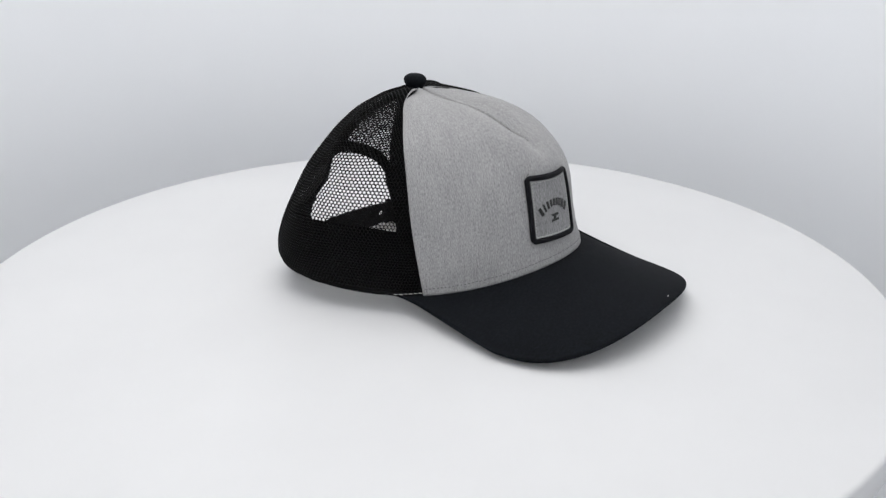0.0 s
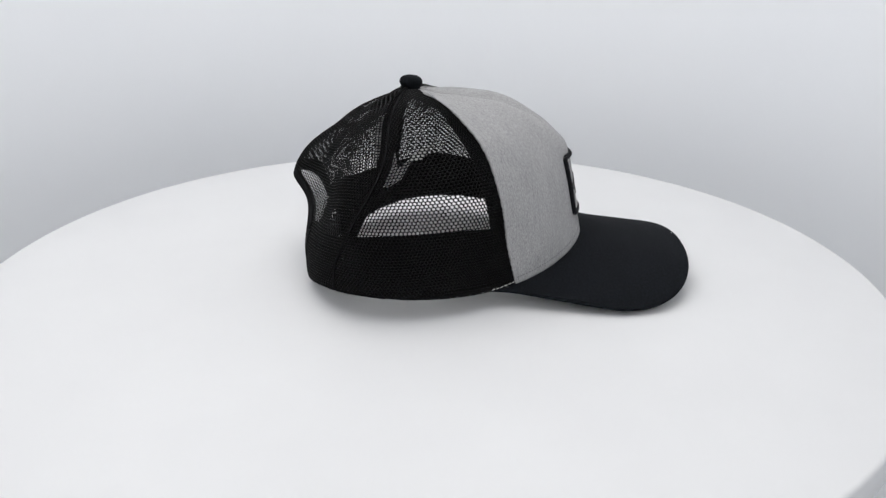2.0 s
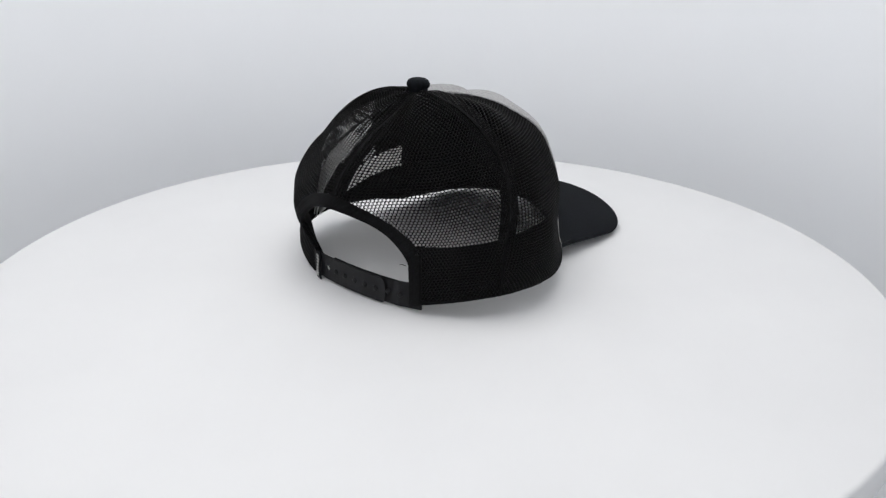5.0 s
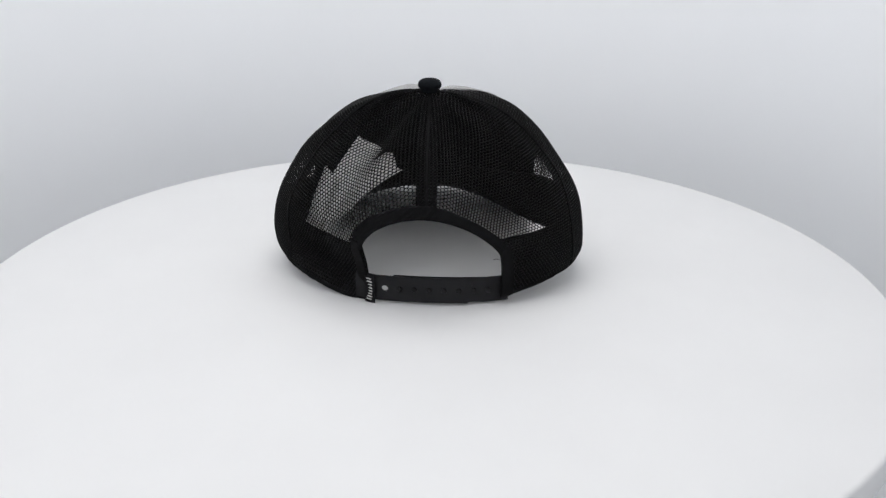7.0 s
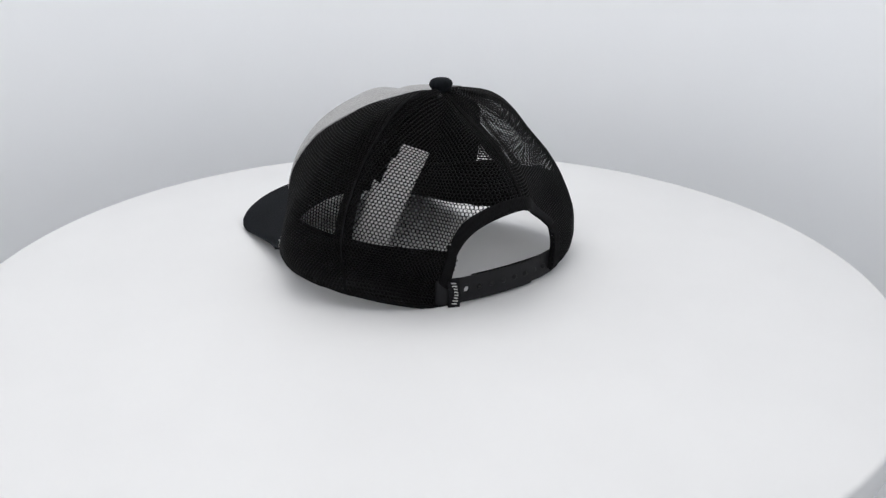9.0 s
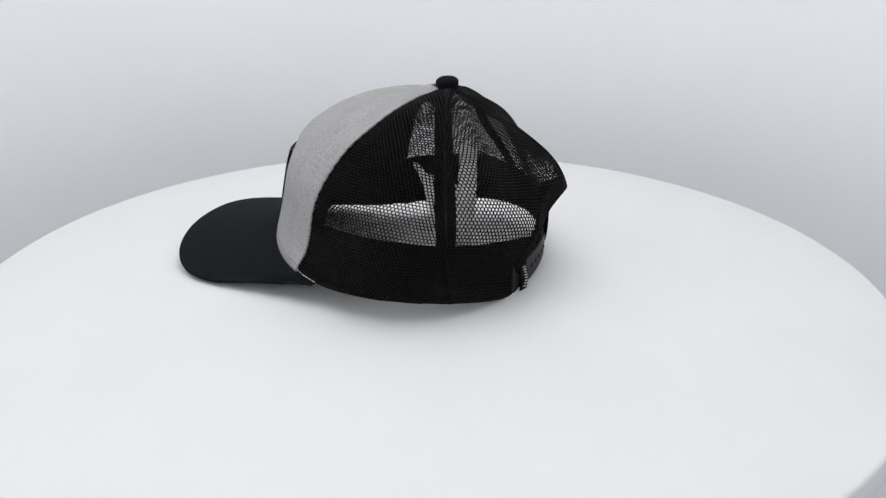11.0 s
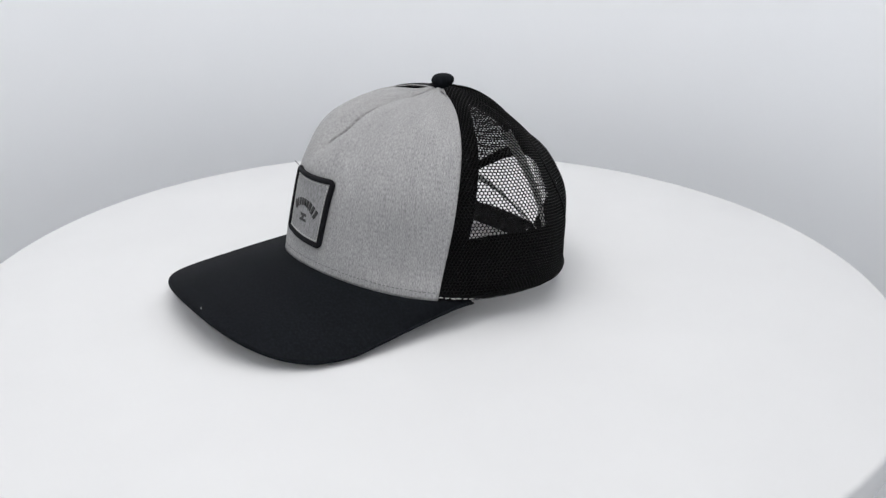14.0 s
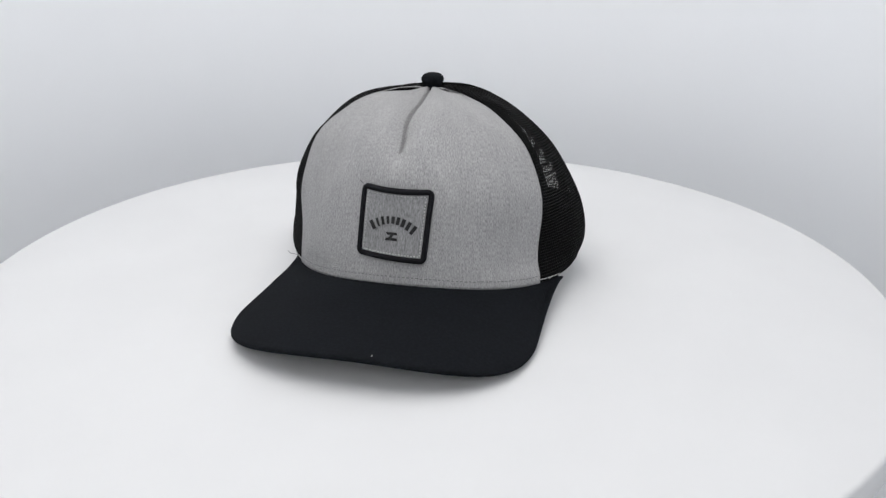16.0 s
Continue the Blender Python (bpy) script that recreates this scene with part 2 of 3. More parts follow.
def bare(ph, s):
    """The crown's plain surface at azimuth ph and at the share s of the way from rim to button."""
    ph, s = np.broadcast_arrays(np.asarray(ph, float), np.asarray(s, float))
    a = np.mod(ph, 2 * math.pi) / (2 * math.pi) * N_PH
    i = np.clip(a.astype(int), 0, N_PH - 1)
    b = np.clip(s, 0, 1) * N_S
    j = np.clip(b.astype(int), 0, N_S - 1)
    u, v = a - i, b - j
    t = (SHARE[i, j] * (1 - u) + SHARE[i + 1, j] * u) * (1 - v) + (SHARE[i, j + 1] * (1 - u) + SHARE[i + 1, j + 1] * u) * v
    return meridian(ph, t)


def share_at(ph, z):
    """The share s at which the meridian ph first reaches the height z."""
    row = Z_OF[int(round(np.mod(ph, 2 * math.pi) / (2 * math.pi) * N_PH))]
    top = int(np.argmax(row))
    return float(np.interp(z, row[:top + 1], np.linspace(0, 1, N_S + 1)[:top + 1]))


DART = share_at(0.0, 0.098)


def crown(ph, s, off=0.0):
    """Points of the crown at azimuth ph (radians) and height share s, moved off metres outwards."""
    ph, s = np.broadcast_arrays(np.asarray(ph, float), np.asarray(s, float))
    p = bare(ph, s)
    e = 4e-3
    s1 = np.clip(s, 0.005, 0.985)
    n = np.cross(bare(ph + e, s1) - bare(ph - e, s1), bare(ph, s1 + e) - bare(ph, s1 - e))
    n /= np.linalg.norm(n, axis=-1, keepdims=True) + 1e-12
    y = p[..., 1]
    front = np.cos(ph) > 0
    # the dart: a fold that runs down from the button and ends in a dimple
    y = y - 0.001 - 0.004 * (1 - step(DART, DART + 0.22, s))
    depth = step(DART - 0.05, DART + 0.12, s) * (1 - 0.8 * step(0.75, 0.97, s)) * front
    d = -depth * 0.0060 * np.exp(-(y / 0.009) ** 2)
    d = d - step(DART, DART + 0.03, s) * front * 0.0032 * np.exp(-(y / 0.0012) ** 2)
    d = d - front * 0.0024 * np.exp(-(y / 0.006) ** 2 - ((s - DART + 0.01) / 0.03) ** 2)
    d = d + front * 0.0016 * np.exp(-(y / 0.012) ** 2 - ((s - DART + 0.09) / 0.04) ** 2)
    d = d + swell(ph, s)
    # soft waves of the unsupported mesh panels
    back = step(radians(60), radians(80), np.abs(ph)) * step(0.05, 0.3, s) * (1 - step(0.85, 1.0, s))
    d = d + back * 0.0009 * (np.sin(7 * ph + 9 * s) + np.sin(13 * ph - 6 * s + 1.0))
    return p + n * (d + off)[..., None] if np.ndim(off) else p + n * (d[..., None] + off)


def crown_sheet(name, ph, s, off_out, off_in, mat, parent, label=""):
    """ph and s: grids (rows x columns) over the crown."""
    v, f = shell(crown(ph, s, off_out), crown(ph, s, off_in))
    uv = np.stack([ph * 0.093, s * 0.165], -1).reshape(-1, 2)
    return mesh_ob(name, v, f, mat, parent, label, np.concatenate([uv, uv]))


def surface_at(y, z, off=0.0):
    """The point of the front of the crown at that y and z."""
    ph, s = math.atan2(y, 0.09), 0.2
    for _ in range(25):
        p = bare(np.array(ph), np.array(s))
        dp = (bare(np.array(ph + 4e-3), np.array(s)) - p) / 4e-3
        ds = (bare(np.array(ph), np.array(s + 4e-3)) - p) / 4e-3
        det = dp[1] * ds[2] - ds[1] * dp[2]
        ry, rz = y - p[1], z - p[2]
        ph += (ry * ds[2] - rz * ds[1]) / det
        s += (dp[1] * rz - dp[2] * ry) / det
        s = min(max(s, 0.0), 0.6)
    return crown(np.array(ph), np.array(s), off)


FRONT = radians(58)
GAP_MID, GAP_HALF = radians(181), radians(26.2)


SEAM_CURVES = [np.polyfit(SEAM_AT, c, 4) for c in (SEAM_RIGHT, SEAM_LEFT)]


def front_edge(s, side):
    """Azimuth of the seam between the front panel and the mesh; side > 0: the wearer's left."""
    right, left = (np.radians(np.polyval(c, np.minimum(np.asarray(s, float), 0.94))) for c in SEAM_CURVES)
    return np.where(np.asarray(side) > 0, left, right)


def side_seam(s, side):
    """Azimuth of the seam between the side and the rear mesh."""
    s = np.asarray(s, float)
    return np.where(np.asarray(side) > 0, radians(119) - radians(15) * s, radians(-123) + radians(20) * step(0.05, 0.6, s))


_d = np.linspace(-1, 1, 81)
GAP_SHARE = np.array([share_at(GAP_MID + d * GAP_HALF, 0.0350 - 0.0028 * d + 0.0252 * (1 - d * d) ** 0.8) for d in _d])


def gap_top(ph):
    """Height share of the rear opening's arch; negative beside the opening."""
    d = (np.mod(ph - GAP_MID + math.pi, 2 * math.pi) - math.pi) / GAP_HALF
    return np.where(np.abs(d) < 1, np.interp(d, _d, GAP_SHARE), -1.0)


cap = new("trucker_cap")
tagged(cap, "grey heather and black mesh-backed snapback trucker cap resting on the turntable", "cap")


def build_front_panel():
    a = np.linspace(-1, 1, 161)
    s = np.linspace(0.0, 0.996, 90)
    A, S = np.meshgrid(np.sign(a) * np.abs(a) ** 1.6, s)
    P = A * front_edge(S, A)
    crown_sheet("front_panel", P, S, 0.0009, -0.0006, GREY, cap, "heather grey twill front panel with a centre dart")
    crown_sheet("lining", P[::4, ::2], S[::4, ::2], -0.0008, -0.0016, TAPE, cap, "black lining behind the front panel")


build_front_panel()


def build_mesh_panel(lo, hi, rear, name="mesh_panel"):
    """Open net of six-sided holes between two seams."""
    pitch, row, hole, thick = 0.00225, 0.00182, 0.74, 0.00040
    mid, half = (lo + hi) / 2, (hi - lo) / 2
    ss = np.linspace(0, 0.985, 400)
    line = bare(np.full(400, mid), ss)
    length = np.concatenate([[0], np.cumsum(np.linalg.norm(np.diff(line, axis=0), axis=1))])
    cells_s, cells_u, cells_rho = [], [], []
    for j in range(int(length[-1] / row)):
        v = (j + 0.5) * row
        s = float(np.interp(v, length, ss))
        across = bare(np.linspace(lo, hi, 25), np.full(25, s))
        rho = np.linalg.norm(np.diff(across, axis=0), axis=1).sum() / (hi - lo)
        n = int(half * rho / pitch) + 1
        u = (np.arange(-n, n + 1) + 0.5 * (j % 2)) * pitch
        u = u[np.abs(u) < half * rho]
        cells_u.append(u)
        cells_s.append(np.full(len(u), v))
        cells_rho.append(np.full(len(u), rho))
    u, v, rho = np.concatenate(cells_u), np.concatenate(cells_s), np.concatenate(cells_rho)
    ph_c, s_c = mid + u / rho, np.interp(v, length, ss)
    keep = (s_c > gap_top(ph_c) + 0.01) & (np.abs(np.mod(ph_c + math.pi, 2 * math.pi) - math.pi) > front_edge(s_c, mid) - 0.01)
    beyond = np.abs(ph_c) > np.abs(side_seam(s_c, mid))
    keep &= beyond == rear
    u, v, rho = u[keep], v[keep], rho[keep]
    hx = np.array([0, 0.5, 0.5, 0, -0.5, -0.5]) * pitch
    hy = np.array([2 / 3, 1 / 3, -1 / 3, -2 / 3, -1 / 3, 1 / 3]) * row

    def ring(scale, off):
        uu, vv = u[:, None] + hx * scale, v[:, None] + hy * scale
        return crown(mid + uu / rho[:, None], np.interp(vv, length, ss), off)

    verts = np.stack([ring(1.0, 0.00022), ring(hole, -0.00005), ring(hole, -thick), ring(1.0, -thick)], 1).reshape(-1, 3)
    k = np.arange(6)
    k2 = (k + 1) % 6
    quad = np.concatenate([np.stack([a + k, b + k, b + k2, a + k2], 1) for a, b in ((0, 6), (6, 12), (12, 18))])
    faces = (np.arange(len(u))[:, None, None] * 24 + quad[None]).reshape(-1, 4)
    me = bpy.data.meshes.new(name)
    me.vertices.add(len(verts))
    me.vertices.foreach_set("co", verts.ravel())
    me.loops.add(faces.size)
    me.loops.foreach_set("vertex_index", faces.ravel().astype(np.int32))
    me.polygons.add(len(faces))
    me.polygons.foreach_set("loop_start", (np.arange(len(faces)) * 4).astype(np.int32))
    me.update(calc_edges=True)
    me.validate()
    me.materials.append(MESH)
    ob = new(name, me)
    ob.parent = cap
    tagged(ob, "open black nylon mesh panel")
    return ob


for lo, hi, rear in ((46, 121, False), (102, 181, True), (-125, -46, False), (-179, -100, True)):
    build_mesh_panel(radians(lo), radians(hi), rear)


def strip(name, p0, p1, s0, s1, off_out, off_in, mat, label="", cols=9, rows=60):
    """A tape on the crown between two azimuths at each height (functions of s or numbers)."""
    s = np.linspace(s0, s1, rows)
    a = np.array([p0(x) if callable(p0) else p0 for x in s])
    b = np.array([p1(x) if callable(p1) else p1 for x in s])
    w = np.linspace(0, 1, cols)
    P = a[:, None] * (1 - w) + b[:, None] * w
    return crown_sheet(name, P, np.repeat(s[:, None], cols, 1), off_out, off_in, mat, cap, label)


def ring_width(mid, s, width):
    """Half angle of a tape of that width at azimuth mid and height s."""
    p = bare(np.array([mid - 0.02, mid + 0.02]), np.array([s, s]))
    return min(width / 2 / max(np.linalg.norm(p[1] - p[0]) / 0.04, 1e-4), radians(24))


def build_tapes():
    for sg in (1, -1, 0):
        at = (lambda s: float(side_seam(s, sg))) if sg else (lambda s: radians(180))
        s0, width = (0.0, 0.012) if sg else (float(gap_top(math.pi)), 0.011)
        strip("seam_tape", lambda s: at(s) - ring_width(at(s), s, width), lambda s: at(s) + ring_width(at(s), s, width), s0, 0.975, -0.0008, -0.0015, TAPE, "black cotton seam tape")
        strip("seam_ridge", lambda s: at(s) - ring_width(at(s), s, 0.0016), lambda s: at(s) + ring_width(at(s), s, 0.0016), s0, 0.975, 0.0006, -0.0004, TAPE, "raised black seam", 5)
    for sg in (1, -1):
        strip("seam_tape", lambda s: sg * (float(front_edge(s, sg)) - 0.02), lambda s: sg * (float(front_edge(s, sg)) - 0.02 + 2 * ring_width(FRONT, s, 0.012)), 0.0, 0.975, -0.0008, -0.0015, TAPE, "black cotton seam tape")
    # binding along the rear opening
    d = np.linspace(-1, 1, 61)
    ph = GAP_MID + d * GAP_HALF * 0.999
    top = gap_top(ph)
    w = np.linspace(-0.003, 0.040, 6)
    spread = np.linspace(1.0, 1.10, 6)
    P = GAP_MID + (d[None, :] * GAP_HALF * 0.999) * spread[:, None]
    S = top[None, :] + w[:, None]
    crown_sheet("opening_binding", P, S, 0.0007, -0.0016, TAPE, cap, "folded black edging around the rear opening")
    for sg in (1, -1):
        edge = GAP_MID + sg * GAP_HALF
        strip("side_binding", edge, edge + sg * radians(4.0), 0.0, float(GAP_SHARE[0 if sg < 0 else -1]) + 0.03, 0.0007, -0.0016, TAPE, "folded black edge beside the strap")
    # overlocked edge along the rim
    for a0, a1 in ((FRONT + 0.06, GAP_MID - GAP_HALF), (GAP_MID + GAP_HALF - 2 * math.pi, -FRONT - 0.06)):
        line = crown(np.linspace(a0, a1, 70), 0.010, -0.0006)
        wob = random.Random(11)
        v, f = tube([q + np.array([0, 0, wob.uniform(-0.0003, 0.0003)]) for q in line], 0.0014, 7)
        mesh_ob("rim_edging", v, f, TAPE, cap, "black overlocked rim edge")
    # sweatband inside the rim
    BAND_TOP = (0.0460, 0.0020, -0.0060, 0.0010, 0.0008, -0.0012, 0.0012, 0.0, 0.0)
    ph = np.linspace(GAP_MID - 2 * math.pi + GAP_HALF, GAP_MID - GAP_HALF, 181)
    top = np.array([share_at(a, float(around(BAND_TOP, a))) for a in ph])
    P, S = ph[None, :] + np.zeros((12, 1)), 0.003 + np.linspace(0, 1, 12)[:, None] * (top - 0.003)
    crown_sheet("sweatband", P, S, -0.0018, -0.0034, TAPE, cap, "wide black cotton sweatband inside the rim")


build_tapes()


# ------------------------------------------------------------ brim
def build_brim():
    tau = np.linspace(-1, 1, 121)
    ang = np.radians(89.0) * np.sign(tau) * (1 - (1 - np.abs(tau)) ** 2.0)
    c, sn = np.cos(ang), np.sin(ang)
    ex = 0.00939 + 0.16490 * np.abs(c) ** 0.3006
    ey = 0.08871 * np.sign(sn) * np.abs(sn) ** 0.8663

    def height(x, y):
        return 0.03060 - 0.07355 * (x - 0.00939) - 2.45 * y * y + 0.00148 * y + 0.018 * np.maximum(-y - 0.01, 0)

    ph = ang / np.radians(89.0) * radians(70)
    root = bare(ph, np.zeros_like(ph)) - np.stack([np.cos(ph), np.sin(ph), 0 * ph], -1) * 0.001
    lift = root[:, 2] + 0.0005 - height(root[:, 0], root[:, 1])
    ends = 1 - 0.93 * step(radians(74), radians(89), np.abs(ang))
    ex, ey = root[:, 0] + (ex - root[:, 0]) * ends, root[:, 1] + (ey - root[:, 1]) * ends
    w = np.linspace(0, 1, 40)[:, None]
    x = root[:, 0] * (1 - w) + ex * w
    y = root[:, 1] * (1 - w) + ey * w
    z = height(x, y) + lift * np.maximum((1 - w) ** 1.5, 1 - ends)
    z += 0.0006 * (1 - w) * np.sin(w * 9)
    y = y + (0.00544 - 0.01733 * x) * w
    top = np.stack([x, y, z], -1)
    # rounded rim: the thickness closes in a half round
    t = np.gradient(top[-1], axis=0)
    nrm = np.stack([t[:, 1], -t[:, 0], 0 * t[:, 0]], -1)
    nrm /= np.linalg.norm(nrm, axis=1, keepdims=True)
    if nrm[len(nrm) // 2, 0] < 0:
        nrm = -nrm
    th = 0.0032 * (1 - 0.72 * step(radians(60), radians(88), np.abs(ang)))[:, None]
    down = np.array([0, 0, 1.0])
    rim = [top[-1] + nrm * (th / 2 * math.sin(a)) - down * (th / 2 * (1 - math.cos(a))) for a in np.linspace(0.5, math.pi - 0.5, 6)]
    under = top[::-1] - down * th
    grid = np.concatenate([top, np.array(rim), under])
    h, wd = grid.shape[:2]
    faces = [(i * wd + j, (i + 1) * wd + j, (i + 1) * wd + j + 1, i * wd + j + 1) for i in range(h - 1) for j in range(wd - 1)]
    uv = grid.reshape(-1, 3)[:, :2].copy()
    return mesh_ob("brim", grid.reshape(-1, 3), faces, BRIM, cap, "curved black cotton-covered brim", uv), top


brim, brim_top = build_brim()


# ------------------------------------------------------------ button
def build_button():
    r = 0.0076
    prof = [(0, -0.0050), (r * 0.70, -0.0050), (r * 0.86, -0.0044)] + [(r * math.cos(a) ** 0.72, 0.0042 * math.sin(a)) for a in np.linspace(-0.75, 1.5, 14)] + [(0, 0.0042)]
    v, f = lathe(prof, 40)
    m = Matrix.Translation((-0.0120, 0.0013, 0.1242)) @ pose(0, 0, 0, 0, 3, 0)
    v = [tuple(m @ Vector(q)) for q in v]
    mesh_ob("top_button", v, f, BRIM, cap, "cloth-covered black top button", [(q[0], q[1]) for q in v])


build_button()


# ------------------------------------------------------------ patch
PATCH_Y, PATCH_Z, PATCH_HALF, PATCH_TILT = 0.0046, 0.0592, 0.0196, radians(3.0)


def patch_point(a, b, off):
    """a to the wearer's left, b up, in metres from the patch's middle."""
    c, s = math.cos(PATCH_TILT), math.sin(PATCH_TILT)
    return surface_at(PATCH_Y + a * c + b * s, PATCH_Z + (b * c - a * s) * 0.98, off)


def dash(p, q, radius):
    p, q = Vector(p), Vector(q)
    m = (p + q) / 2
    return tube([p, p.lerp(q, 0.2), m, p.lerp(q, 0.8), q], radius, 6)


def build_patch():
    g = np.linspace(-PATCH_HALF, PATCH_HALF, 15)
    base = np.array([[patch_point(a, b, 0.0) for a in g] for b in g])
    out = np.array([[patch_point(a, b, 0.0021) for a in g] for b in g])
    v, f = shell(out, base)
    uv = np.array([[(a, b) for a in g] for b in g]).reshape(-1, 2)
    patch = mesh_ob("patch", v, f, PATCH_GREY, cap, "square grey twill badge with a black stitched border", np.concatenate([uv, uv]))
    r, k = PATCH_HALF - 0.0006, 0.0022
    loop = []
    for cx, cy, a0 in ((1, 1, 0), (-1, 1, 90), (-1, -1, 180), (1, -1, 270)):
        for a in np.linspace(0, 90, 6):
            w = radians(a0 + a)
            loop.append((cx * (r - k) + k * math.cos(w), cy * (r - k) + k * math.sin(w)))
    full = []
    for (ax, ay), (bx, by) in zip(loop, loop[1:] + loop[:1]):
        n = max(1, int(math.hypot(bx - ax, by - ay) / 0.0025))
        full += [(ax + (bx - ax) * i / n, ay + (by - ay) * i / n) for i in range(n)]
    v, f = tube([patch_point(a, b, 0.0018) for a, b in full], 0.0017, 10, True)
    mesh_ob("border", v, f, BORDER, patch, "raised black merrowed border")
    # pale thread line inside the border, broken into stitches
    rnd, pieces, q = random.Random(4), [], PATCH_HALF - 0.0031
    n = 19
    for i in range(n):
        a0, a1 = -q + 2 * q * (i + 0.15) / n, -q + 2 * q * (i + 0.75) / n
        for sx in range(4):
            j = rnd.uniform(-0.00012, 0.00012)
            (c0, d0), (c1, d1) = (((a0, q + j), (a1, q + j)), ((a0, -q + j), (a1, -q + j)), ((q + j, a0), (q + j, a1)), ((-q + j, a0), (-q + j, a1)))[sx]
            pieces.append(dash(patch_point(c0, d0, 0.0022), patch_point(c1, d1, 0.0022), 0.00022 if sx != 1 else 0.0003))
    v, f = joined(pieces)
    mesh_ob("thread_line", v, f, WHITE_THREAD, patch, "pale stitches inside the border")
    # embroidered emblem: a row of plain bars on an arc and two slanted bars under it
    def plate(corners, name="emblem_bar"):
        top = [patch_point(x, y, 0.0026) for x, y in corners]
        low = [patch_point(x, y, 0.0019) for x, y in corners]
        n = len(corners)
        mesh_ob(name, top + low, [tuple(range(n)), tuple(range(2 * n - 1, n - 1, -1))] + [(i, n + i, n + (i + 1) % n, (i + 1) % n) for i in range(n)], BLACK_THREAD, patch, smooth=False)

    WIDE = (0.0010, 0.0006, 0.0007, 0.0007, 0.0009, 0.0009, 0.00105, 0.0010, 0.0010)
    for i in range(9):
        u = (i - 4) / 4
        x0, y0, hw, hh, w = u * 0.0117, 0.0029 - 0.0046 * u * u, WIDE[i], 0.0020 + 0.0006 * abs(u), -u * 0.55
        c, sn = math.cos(w), math.sin(w)
        plate([(x0 + px * c - py * sn, y0 + px * sn + py * c) for px, py in ((-hw, -hh), (hw, -hh), (hw, hh), (-hw, hh))])
    plate([(-0.0034, -0.0044), (0.0026, -0.0040), (0.0034, -0.0054), (-0.0024, -0.0058)])
    plate([(-0.0006, -0.0057), (0.0012, -0.0055), (0.0002, -0.0073), (-0.0018, -0.0075)])
    plate([(-0.0030, -0.0076), (0.0030, -0.0072), (0.0034, -0.0086), (-0.0036, -0.0090)])


build_patch()


# ------------------------------------------------------------ stitching
def build_stitching():
    rnd, pieces = random.Random(7), []
    n = 74
    FOOT = -0.985 * float(front_edge(0.02, -1)), 0.985 * float(front_edge(0.02, 1))
    for i in range(n):
        a0 = FOOT[0] + (FOOT[1] - FOOT[0]) * (i + 0.2) / n
        a1 = a0 + (FOOT[1] - FOOT[0]) * 0.55 / n
        s = 0.026 + rnd.uniform(-0.001, 0.001)
        pieces.append(dash(crown(a0, s, 0.0008), crown(a1, s, 0.0009), 0.0003))
    v, f = joined(pieces)
    mesh_ob("stitching", v, f, GREY_THREAD, cap, "grey stitch line along the foot of the front panel")
    for sg in (1, -1):
        pieces = []
        for i in range(6):
            a0 = float(front_edge(0, sg)) + radians(0.5 + i * 2.0)
            s = 0.012 - 0.001 * i
            pieces.append(dash(crown(sg * a0, s, 0.0008), crown(sg * (a0 + radians(1.3)), s, 0.0008), 0.00028))
        v, f = joined(pieces)
        mesh_ob("corner_stitching", v, f, WHITE_THREAD, cap, "off-white stitches at the brim's corner")


build_stitching()


# ------------------------------------------------------------ snap strap
def strap_point(y, z, off):
    u = (y + 0.0015) / 0.041
    x = -0.0738 + 0.05 * (y + 0.0015) - 0.0036 * (1 - u * u) + 0.002 * step(0.034, 0.046, abs(y + 0.0015))
    return (x - off, y, z)


